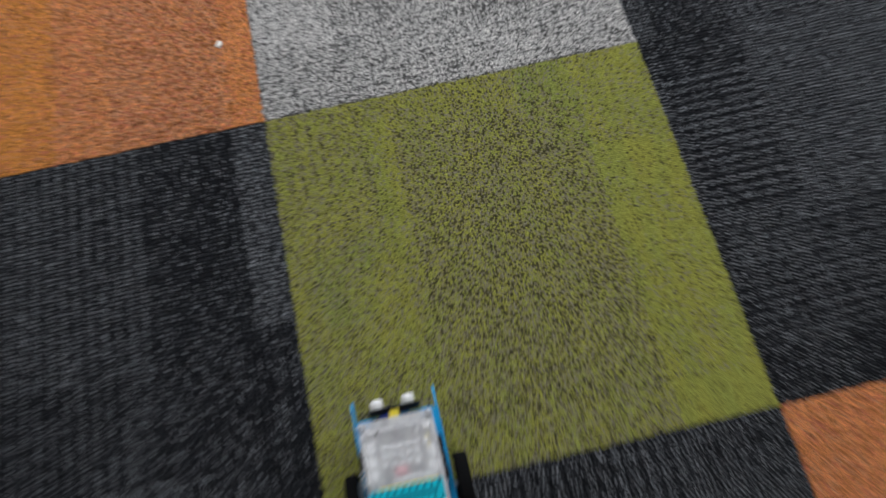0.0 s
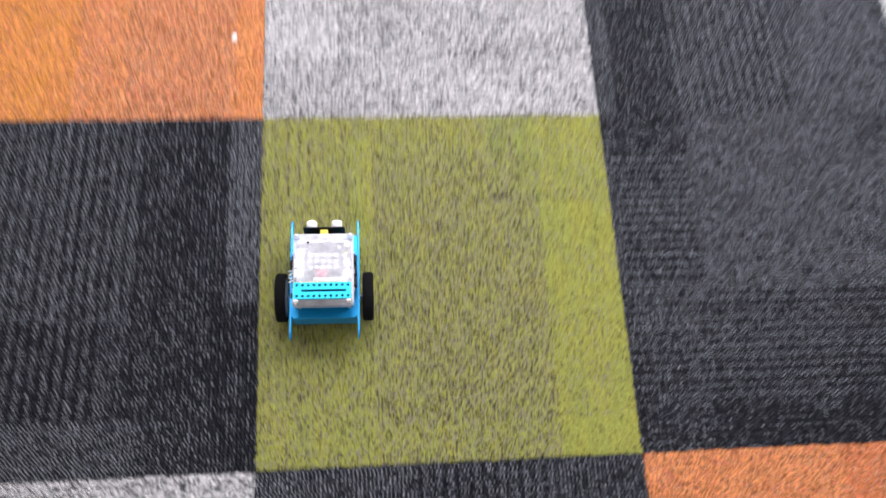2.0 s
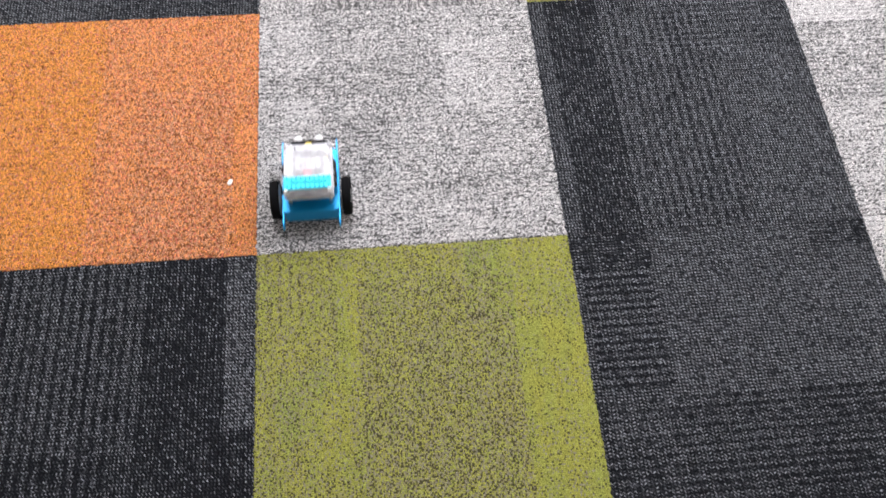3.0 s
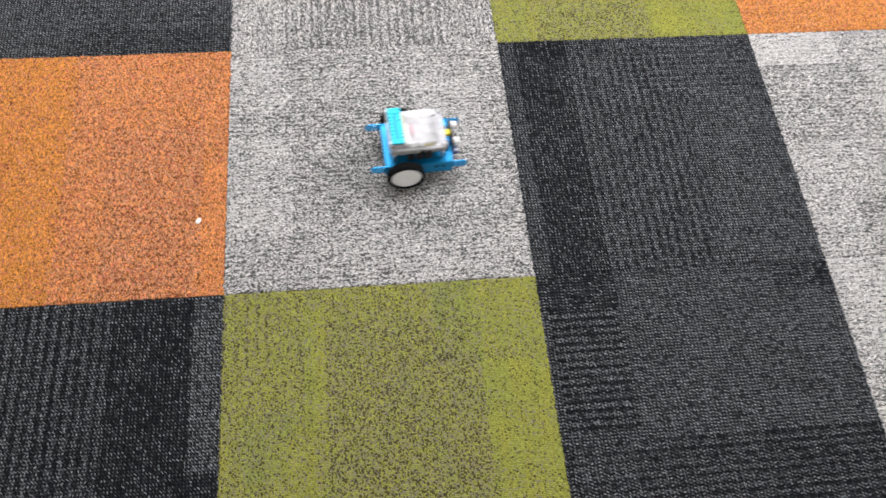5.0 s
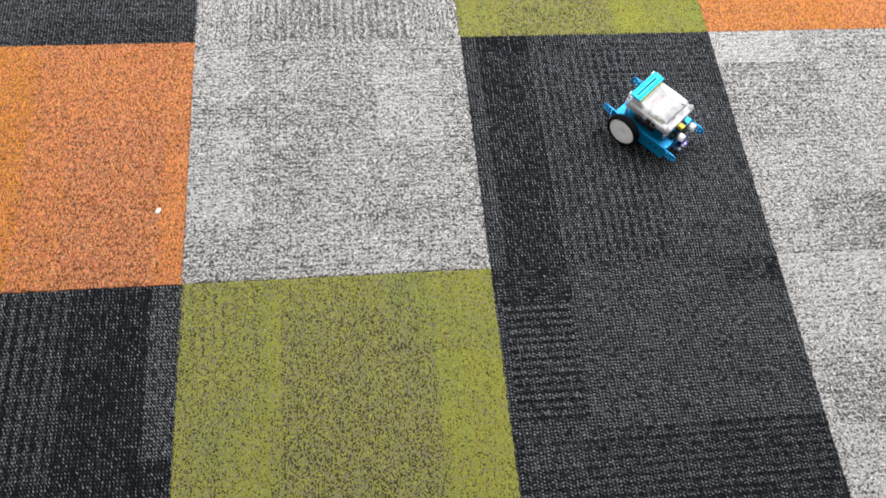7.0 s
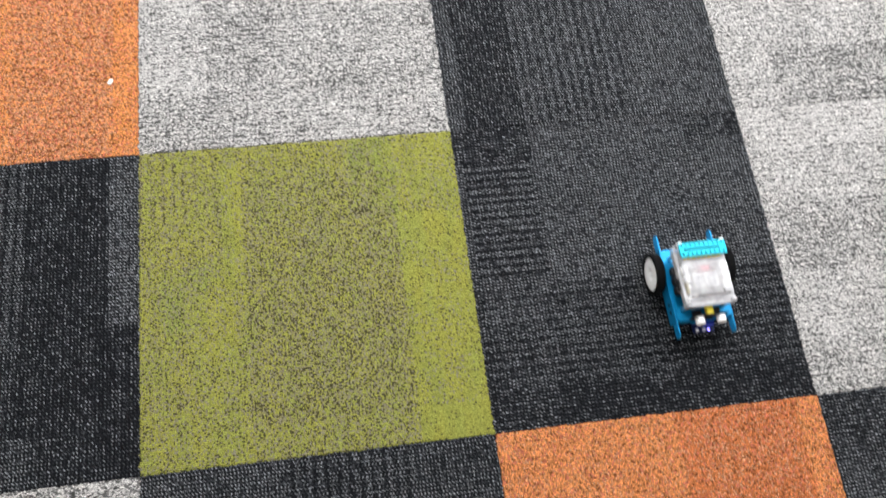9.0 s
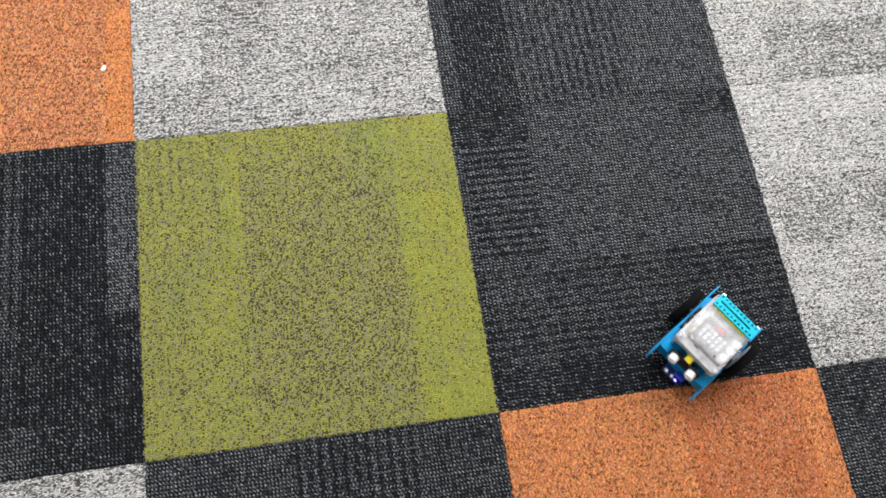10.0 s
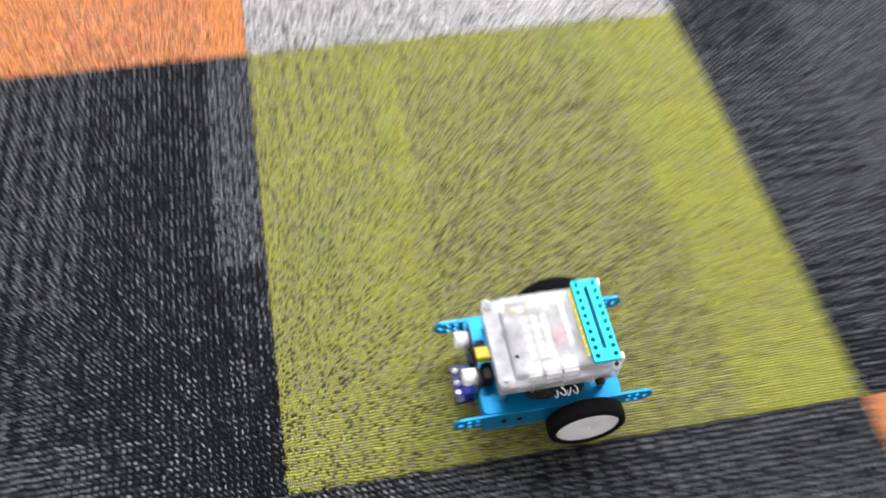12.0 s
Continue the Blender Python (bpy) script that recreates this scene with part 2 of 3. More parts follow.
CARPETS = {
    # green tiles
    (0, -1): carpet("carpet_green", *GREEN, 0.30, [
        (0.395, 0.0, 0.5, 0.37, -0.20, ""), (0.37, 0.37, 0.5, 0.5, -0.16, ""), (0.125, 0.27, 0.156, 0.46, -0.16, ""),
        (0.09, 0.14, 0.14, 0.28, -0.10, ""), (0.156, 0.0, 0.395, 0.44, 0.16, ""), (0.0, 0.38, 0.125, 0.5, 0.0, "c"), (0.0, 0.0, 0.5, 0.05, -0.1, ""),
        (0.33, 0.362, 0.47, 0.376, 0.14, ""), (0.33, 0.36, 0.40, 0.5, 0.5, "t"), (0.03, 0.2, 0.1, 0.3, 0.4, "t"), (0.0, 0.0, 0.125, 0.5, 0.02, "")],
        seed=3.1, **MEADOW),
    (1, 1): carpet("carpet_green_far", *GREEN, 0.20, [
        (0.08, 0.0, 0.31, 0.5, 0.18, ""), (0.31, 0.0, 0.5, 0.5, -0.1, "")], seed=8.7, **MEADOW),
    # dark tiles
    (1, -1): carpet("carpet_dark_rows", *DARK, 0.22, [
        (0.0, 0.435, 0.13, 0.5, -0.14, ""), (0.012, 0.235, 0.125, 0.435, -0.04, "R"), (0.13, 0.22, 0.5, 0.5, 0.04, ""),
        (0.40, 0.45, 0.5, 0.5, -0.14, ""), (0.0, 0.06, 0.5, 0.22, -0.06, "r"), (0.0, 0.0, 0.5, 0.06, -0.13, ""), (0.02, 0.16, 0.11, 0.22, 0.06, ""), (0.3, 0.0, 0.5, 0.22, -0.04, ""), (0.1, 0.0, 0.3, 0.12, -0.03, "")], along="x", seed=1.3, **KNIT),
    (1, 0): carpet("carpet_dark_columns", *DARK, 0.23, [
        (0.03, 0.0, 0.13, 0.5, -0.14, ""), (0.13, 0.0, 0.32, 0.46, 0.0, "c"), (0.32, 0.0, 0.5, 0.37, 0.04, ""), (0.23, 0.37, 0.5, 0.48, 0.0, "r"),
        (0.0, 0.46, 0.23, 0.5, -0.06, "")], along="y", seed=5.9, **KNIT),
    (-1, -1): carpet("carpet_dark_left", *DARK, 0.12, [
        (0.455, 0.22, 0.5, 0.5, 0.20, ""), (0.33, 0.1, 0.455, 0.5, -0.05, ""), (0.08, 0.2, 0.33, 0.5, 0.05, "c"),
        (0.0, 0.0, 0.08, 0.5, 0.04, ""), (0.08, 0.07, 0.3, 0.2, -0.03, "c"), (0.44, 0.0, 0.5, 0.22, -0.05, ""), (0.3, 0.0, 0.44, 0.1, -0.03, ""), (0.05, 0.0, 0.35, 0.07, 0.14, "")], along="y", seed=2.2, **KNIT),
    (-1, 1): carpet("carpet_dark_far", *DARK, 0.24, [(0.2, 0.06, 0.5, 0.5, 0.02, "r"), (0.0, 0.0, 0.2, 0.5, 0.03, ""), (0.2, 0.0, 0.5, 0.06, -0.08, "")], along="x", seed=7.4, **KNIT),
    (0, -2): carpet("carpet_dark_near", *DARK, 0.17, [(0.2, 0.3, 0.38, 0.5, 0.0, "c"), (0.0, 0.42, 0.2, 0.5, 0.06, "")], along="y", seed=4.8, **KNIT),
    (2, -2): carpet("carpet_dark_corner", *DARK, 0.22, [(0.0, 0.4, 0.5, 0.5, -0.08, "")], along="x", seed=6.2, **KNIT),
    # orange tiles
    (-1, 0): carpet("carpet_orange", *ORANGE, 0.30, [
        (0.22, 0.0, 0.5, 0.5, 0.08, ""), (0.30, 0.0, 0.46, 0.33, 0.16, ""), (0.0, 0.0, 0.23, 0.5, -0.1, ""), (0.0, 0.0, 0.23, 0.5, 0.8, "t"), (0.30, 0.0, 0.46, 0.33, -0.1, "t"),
        (0.46, 0.0, 0.5, 0.25, -0.2, "")], second=ORANGE_WARM, along="y", seed=9.3, shaded_backing=(0.10, 0.03, 0.014, 1), **EMBER),
    (1, -2): carpet("carpet_orange_near", *ORANGE, 0.26, [(0.27, 0.2, 0.46, 0.5, 0.8, "t"), (0.3, 0.3, 0.45, 0.5, 0.1, "")], second=ORANGE_RED, along="y", seed=11.5, shaded_backing=(0.06, 0.022, 0.011, 1), **EMBER),
    (2, 1): carpet("carpet_orange_far", *ORANGE, 0.30, [(0.2, 0.0, 0.35, 0.5, -0.12, ""), (0.0, 0.0, 0.3, 0.5, 0.6, "t")], second=ORANGE_WARM, along="y", seed=12.9, shaded_backing=(0.10, 0.036, 0.017, 1), **EMBER),
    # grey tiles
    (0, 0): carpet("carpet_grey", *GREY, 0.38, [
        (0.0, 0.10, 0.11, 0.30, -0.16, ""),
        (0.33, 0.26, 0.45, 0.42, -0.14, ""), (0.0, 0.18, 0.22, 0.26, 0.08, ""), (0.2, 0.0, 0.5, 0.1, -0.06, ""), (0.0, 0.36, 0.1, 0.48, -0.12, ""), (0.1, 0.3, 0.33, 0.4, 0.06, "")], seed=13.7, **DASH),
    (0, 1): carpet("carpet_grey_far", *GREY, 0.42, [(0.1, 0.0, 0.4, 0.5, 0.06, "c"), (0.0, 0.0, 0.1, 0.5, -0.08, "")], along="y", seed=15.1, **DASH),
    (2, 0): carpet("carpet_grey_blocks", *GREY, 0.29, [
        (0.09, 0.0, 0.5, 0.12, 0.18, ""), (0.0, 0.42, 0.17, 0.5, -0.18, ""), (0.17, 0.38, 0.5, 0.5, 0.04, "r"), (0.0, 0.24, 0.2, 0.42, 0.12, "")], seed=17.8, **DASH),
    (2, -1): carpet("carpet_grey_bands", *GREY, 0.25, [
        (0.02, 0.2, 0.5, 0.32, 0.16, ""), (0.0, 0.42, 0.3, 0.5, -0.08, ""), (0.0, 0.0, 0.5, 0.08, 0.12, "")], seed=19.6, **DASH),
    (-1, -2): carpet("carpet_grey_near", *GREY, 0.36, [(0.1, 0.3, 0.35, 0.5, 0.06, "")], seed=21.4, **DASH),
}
FAMILY = {"o": (1, -2), "g": (1, 1), "d": (2, -2), "w": (-1, -2)}

CYAN = plain("blue_anodised_aluminium", rgb(0.0, 0.26, 0.56), rough=0.36, metal=0.45, vary=0.1, scale=90)
CYAN_BRIGHT = plain("cyan_painted_bar", rgb(0.0, 0.44, 0.57), rough=0.42, metal=0.35, vary=0.1, scale=90)
BAR_BACK = plain("dark_teal_metal", rgb(0.0, 0.07, 0.12), rough=0.5, metal=0.2, vary=0.1, scale=90)
RUBBER = plain("black_rubber", rgb(0.005, 0.005, 0.0055), rough=0.9, vary=0.25, scale=60, bump=0.2, spec=0.1)
WHITE = plain("white_plastic", rgb(0.96, 0.96, 0.96), rough=0.4, vary=0.06, scale=80)
BLACK = plain("black_plastic", rgb(0.009, 0.009, 0.011), rough=0.5, vary=0.2, scale=80, spec=0.25)
BOARD = plain("grey_circuit_board", rgb(0.31, 0.30, 0.31), rough=0.5, vary=0.25, scale=160)
GREY_CHIP = plain("dark_grey_chip", rgb(0.10, 0.10, 0.11), rough=0.4, vary=0.1, scale=120)
YELLOW = plain("yellow_plastic", rgb(0.78, 0.62, 0.01), rough=0.4, vary=0.06, scale=80)
RED = plain("red_plastic", rgb(0.72, 0.03, 0.09), rough=0.4, vary=0.06, scale=80)
NAVY = plain("blue_circuit_board", rgb(0.01, 0.035, 0.36), rough=0.35, vary=0.1, scale=120)
NAVY_DARK = plain("dark_blue_circuit_board", rgb(0.005, 0.012, 0.09), rough=0.4, vary=0.15, scale=120)
STEEL = plain("steel", rgb(0.6, 0.6, 0.62), rough=0.3, metal=1.0, vary=0.08, scale=120)
PAPER = plain("white_paper", rgb(0.85, 0.84, 0.78), rough=0.8, vary=0.06, scale=200)
CASE = clear_plastic("milky_clear_plastic", 0.43)
BLUE_LIGHT = glow("blue_light", rgb(0.25, 0.2, 1.0), 6.0)
SLAB = plain("dark_screed", rgb(0.03, 0.03, 0.032), rough=0.9, vary=0.2, scale=8)
WALL = plain("white_wall_paint", rgb(0.82, 0.82, 0.81), rough=0.7, vary=0.03, scale=4, bump=0.05)
CEILING_PAINT = plain("white_ceiling_board", rgb(0.78, 0.78, 0.77), rough=0.8, vary=0.04, scale=30, bump=0.1)
LAMP_FRAME = plain("white_lamp_frame", rgb(0.8, 0.8, 0.8), rough=0.4)
DIFFUSER = glow("lamp_diffuser", rgb(1.0, 0.99, 0.97), 4.0)

# ---------------------------------------------------------------- mesh helpers


def part(name, bm, material, parent, label=""):
    """Links a bmesh as one mesh object under a thing or part."""
    me = bpy.data.meshes.new(name)
    bm.to_mesh(me)
    bm.free()
    me.materials.append(material)
    ob = new(name, me)
    if parent:
        ob.parent = parent
    return tagged(ob, label)


def empty(name, m, label, category, group=""):
    ob = new(name)
    ob.empty_display_size = 0.02
    ob.matrix_basis = m
    return tagged(ob, label, category, group)


def add_box(bm, x0, x1, y0, y1, z0, z1, bevel=0.0, segments=2):
    geom = bmesh.ops.create_cube(bm, size=1.0)
    verts = geom["verts"]
    for v in verts:
        v.co = ((x0 + x1) / 2 + v.co.x * (x1 - x0), (y0 + y1) / 2 + v.co.y * (y1 - y0), (z0 + z1) / 2 + v.co.z * (z1 - z0))
    if bevel:
        edges = list({e for v in verts for e in v.link_edges})
        bmesh.ops.bevel(bm, geom=edges, offset=bevel, segments=segments, affect="EDGES", profile=0.5)
    return bm


def box(x0, x1, y0, y1, z0, z1, bevel=0.0):
    return add_box(bmesh.new(), x0, x1, y0, y1, z0, z1, bevel)


def add_turned(bm, outline, m, segments=32):
    """A body of revolution about z, of (radius, z) pairs, set at m; closed where the radius is 0."""
    rings = []
    for r, z in outline:
        if r < 1e-6:
            rings.append([bm.verts.new(m @ Vector((0, 0, z)))])
        else:
            rings.append([bm.verts.new(m @ Vector((r * math.cos(2 * math.pi * i / segments), r * math.sin(2 * math.pi * i / segments), z))) for i in range(segments)])
    for a, b in zip(rings, rings[1:]):
        for i in range(segments):
            j = (i + 1) % segments
            quad = [a[i % len(a)], a[j % len(a)], b[j % len(b)], b[i % len(b)]]
            quad = [q for n, q in enumerate(quad) if q not in quad[:n]]
            if len(quad) > 2:
                f = bm.faces.new(quad)
                f.smooth = True
    return bm


def turned(outline, m, segments=32):
    bm = add_turned(bmesh.new(), outline, m, segments)
    bmesh.ops.recalc_face_normals(bm, faces=bm.faces)
    return bm


def strap_with_holes(length, width, thick, holes, radius, slots=()):
    """A flat strap with round ends along x, in the xy plane, holes cut through; slots: x0, x1, y, half width."""
    bm = bmesh.new()
    n, r = 12, width / 2
    outer = [(length - r + r * math.cos(-math.pi / 2 + math.pi * i / n), r * math.sin(-math.pi / 2 + math.pi * i / n)) for i in range(n + 1)]
    outer += [(r + r * math.cos(math.pi / 2 + math.pi * i / n), r * math.sin(math.pi / 2 + math.pi * i / n)) for i in range(n + 1)]
    loops = [outer]
    for hx, hy in holes:
        loops.append([(hx + radius * math.cos(2 * math.pi * i / 10), hy + radius * math.sin(2 * math.pi * i / 10)) for i in range(10)])
    for x0, x1, y, w in slots:
        loops.append([(x0, y - w), (x1, y - w), (x1, y + w), (x0, y + w)])
    edges = []
    for loop in loops:
        vs = [bm.verts.new((x, y, 0)) for x, y in loop]
        edges += [bm.edges.new((vs[i], vs[(i + 1) % len(vs)])) for i in range(len(vs))]
    bmesh.ops.triangle_fill(bm, use_beauty=True, use_dissolve=False, edges=edges)
    faces = list(bm.faces)
    up = bmesh.ops.extrude_face_region(bm, geom=faces)
    bmesh.ops.translate(bm, verts=[v for v in up["geom"] if isinstance(v, bmesh.types.BMVert)], vec=(0, 0, thick))
    bmesh.ops.recalc_face_normals(bm, faces=bm.faces)
    return bm


# ---------------------------------------------------------------- room


def room():
    x0, x1, y0, y1 = ROOM
    # unseen walls close the room; the south one stands near to bounce light
    tagged(part("wall_south", box(x0 - 0.1, x1 + 0.1, y0 - 0.1, y0, -0.006, CEILING), WALL, None), "plain white painted wall", "wall", kind="structure")
    tagged(part("wall_north", box(x0 - 0.1, x1 + 0.1, y1, y1 + 0.1, -0.006, CEILING), WALL, None), "plain white painted wall", "wall", kind="structure")
    tagged(part("wall_west", box(x0 - 0.1, x0, y0, y1, -0.006, CEILING), WALL, None), "plain white painted wall", "wall", kind="structure")
    tagged(part("wall_east", box(x1, x1 + 0.1, y0, y1, -0.006, CEILING), WALL, None), "plain white painted wall", "wall", kind="structure")
    tagged(part("ceiling", box(x0 - 0.1, x1 + 0.1, y0 - 0.1, y1 + 0.1, CEILING, CEILING + 0.1), CEILING_PAINT, None), "plain white ceiling", "ceiling", kind="structure")


def ceiling_lamps():
    first = None
    for x, y in LAMPS:
        m = pose(x, y, CEILING)
        if first is None:
            lamp = empty("ceiling_light", m, "flat white rectangular ceiling light panel, switched on", "ceiling light", "ceiling lights")
            bm = bmesh.new()
            for a, b, c, d in ((-0.62, 0.62, 0.30, 0.32), (-0.62, 0.62, -0.32, -0.30), (-0.62, -0.60, -0.30, 0.30), (0.60, 0.62, -0.30, 0.30)):
                add_box(bm, a, b, c, d, -0.03, 0.0, 0.003)
            part("frame", bm, LAMP_FRAME, lamp)
            part("diffuser", box(-0.598, 0.598, -0.298, 0.298, -0.015, -0.004), DIFFUSER, lamp)
            first = lamp
        else:
            copy_thing(first, m)
        light = bpy.data.lights.new("panel_light", "AREA")
        light.shape, light.size, light.size_y, light.energy = "RECTANGLE", 1.18, 0.50, LAMP_WATTS
        light.color = (0.98, 0.99, 1.0)
        new("panel_light", light).matrix_basis = pose(x, y, CEILING - 0.018)


def tile_mesh(name, n):
    """A carpet tile 0.5 m square, 6 mm thick, its pile a little uneven and its cut edges ragged."""
    rng = np.random.default_rng(5)
    s = np.linspace(0, 1, n + 1)
    gx, gy = np.meshgrid(s, s, indexing="ij")
    near = np.minimum(np.minimum(gx, 1 - gx), np.minimum(gy, 1 - gy)) * 0.5
    z = rng.normal(0, 0.00022, gx.shape) - 0.0005 * np.exp(-near / 0.0014)
    ragged = 0.00045 + 0.0005 * np.exp(-near / 0.002)
    jx, jy = rng.normal(0, 1, gx.shape) * ragged, rng.normal(0, 1, gx.shape) * ragged
    x = 0.0001 + gx * 0.4998 + jx
    y = 0.0001 + gy * 0.4998 + jy
    verts = np.column_stack([x.ravel(), y.ravel(), z.ravel()])
    idx = np.arange((n + 1) ** 2).reshape(n + 1, n + 1)
    faces = np.column_stack([idx[:-1, :-1].ravel(), idx[1:, :-1].ravel(), idx[1:, 1:].ravel(), idx[:-1, 1:].ravel()])
    rim = np.concatenate([idx[:-1, 0], idx[-1, :-1], idx[:0:-1, -1], idx[0, :0:-1]])
    base = len(verts)
    low = verts[rim].copy()
    low[:, 2] = -0.006
    verts = np.vstack([verts, low])
    k = np.arange(len(rim))
    side = np.column_stack([rim, base + k, base + np.roll(k, -1), np.roll(rim, -1)])
    me = bpy.data.meshes.new(name)
    me.from_pydata(verts.tolist(), [], np.vstack([faces, side]).tolist())
    me.polygons.foreach_set("use_smooth", [True] * len(me.polygons))
    me.materials.append(SLAB)
    me.update()
    return me


def carpet_floor():
    x0, x1, y0, y1 = ROOM
    floor = tagged(part("floor", box(x0 - 0.1, x1 + 0.1, y0 - 0.1, y1 + 0.1, -0.1, -0.006), SLAB, None),
                   "floor of square orange, green, grey and black carpet tiles", "floor", kind="structure")
    fine, coarse = tile_mesh("carpet_tile", 160), tile_mesh("carpet_tile_coarse", 8)
    rng = random.Random(4)
    for ix in range(round(x0 / 0.5), round(x1 / 0.5)):
        for iy in range(round(y0 / 0.5), round(y1 / 0.5)):
            near = -1 <= ix <= 2 and -2 <= iy <= 1
            ob = new("carpet_tile", fine if near else coarse)
            ob.parent = floor
            ob.location = (ix * 0.5, iy * 0.5, 0)
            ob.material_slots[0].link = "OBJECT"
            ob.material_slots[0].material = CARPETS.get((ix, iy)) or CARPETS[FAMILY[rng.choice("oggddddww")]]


def paper_scrap():
    """A crumpled crumb of paper on the orange tile."""
    bm = bmesh.new()
    bmesh.ops.create_icosphere(bm, subdivisions=2, radius=1.0)
    rng = random.Random(2)
    for v in bm.verts:
        f = 1 + rng.uniform(-0.3, 0.3)
        v.co = (v.co.x * 0.0060 * f, v.co.y * 0.0034 * f * (1.15 - 0.45 * v.co.x), max(-0.0008, v.co.z * 0.0022 * f))
    ob = part("paper_scrap", bm, PAPER, None)
    ob.matrix_basis = pose(-0.0445, 0.1372, 0.0008, 0, 0, 62)
    tagged(ob, "tiny crumpled white paper scrap lying on orange carpet", "paper scrap")


# ---------------------------------------------------------------- the robot (x ahead, y to its left, origin under the axle)
AXLE, RADIUS, TRACK, AHEAD = 0.032, 0.032, 0.0562, 0.005


def wheel(robot, side):
    w = new("wheel")
    w.parent = robot
    w.empty_display_size = 0.02
    w.matrix_basis = pose(AHEAD, side * TRACK, AXLE)
    out = pose(0, 0, 0, -90 * side)             # z of the turned body points outwards
    tyre = [(0.0255, -0.0066), (0.0295, -0.0072), (0.0314, -0.0060), (0.032, -0.003), (0.032, 0.003), (0.0314, 0.0060), (0.0295, 0.0072), (0.0262, 0.0068), (0.0258, 0.0), (0.0255, -0.0066)]
    bm = turned(tyre, out, 96)
    for i, v in enumerate(bm.verts):             # moulded tread
        if math.hypot(v.co.x, v.co.z) > 0.0312 and i % 3 == 0:
            v.co.x, v.co.z = v.co.x * 0.965, v.co.z * 0.965
    part("tyre", bm, RUBBER, w, "black ribbed rubber tyre")
    rim = [(0.0, 0.0056), (0.004, 0.0056), (0.0045, 0.0060), (0.014, 0.0060), (0.022, 0.0059), (0.0250, 0.0057), (0.0258, 0.0050), (0.0256, -0.0060), (0.022, -0.0064), (0.0, -0.0064)]
    part("rim", turned(rim, out, 48), WHITE, w, "white plastic wheel disc")
    part("hub_cap", turned([(0, 0.0063), (0.0024, 0.0062), (0.0028, 0.0050), (0, 0.0050)], out, 16), WHITE, w)
    return w


def shell(x0, x1, y0, y1, z0, z1, bevel, top):
    """An open box of thin sheet: no floor, and a roof where top is set."""
    bm = box(x0, x1, y0, y1, z0, z1, bevel)
    gone = [f for f in bm.faces if f.calc_center_median().z < z0 + bevel * 0.9 or (not top and f.calc_center_median().z > z1 - 1e-5)]
    bmesh.ops.delete(bm, geom=gone, context="FACES")
    return bm


def flat_with_holes(loops, thick, m):
    """A sheet cut along the first loop, with the others as holes, extruded upwards and set at m."""
    bm = bmesh.new()
    edges = []
    for loop in loops:
        vs = [bm.verts.new((x, y, 0)) for x, y in loop]
        edges += [bm.edges.new((vs[i], vs[(i + 1) % len(vs)])) for i in range(len(vs))]
    bmesh.ops.triangle_fill(bm, use_beauty=True, use_dissolve=False, edges=edges)
    up = bmesh.ops.extrude_face_region(bm, geom=list(bm.faces))
    bmesh.ops.translate(bm, verts=[v for v in up["geom"] if isinstance(v, bmesh.types.BMVert)], vec=(0, 0, thick))
    bmesh.ops.recalc_face_normals(bm, faces=bm.faces)
    bm.transform(m)
    return bm


def rounded(x0, x1, y0, y1, r, n=5):
    """The outline of a rectangle with round corners."""
    out = []
    for cx, cy, a in ((x1 - r, y0 + r, -90), (x1 - r, y1 - r, 0), (x0 + r, y1 - r, 90), (x0 + r, y0 + r, 180)):
        out += [(cx + r * math.cos(radians(a + 90 * i / n)), cy + r * math.sin(radians(a + 90 * i / n))) for i in range(n + 1)]
    return out


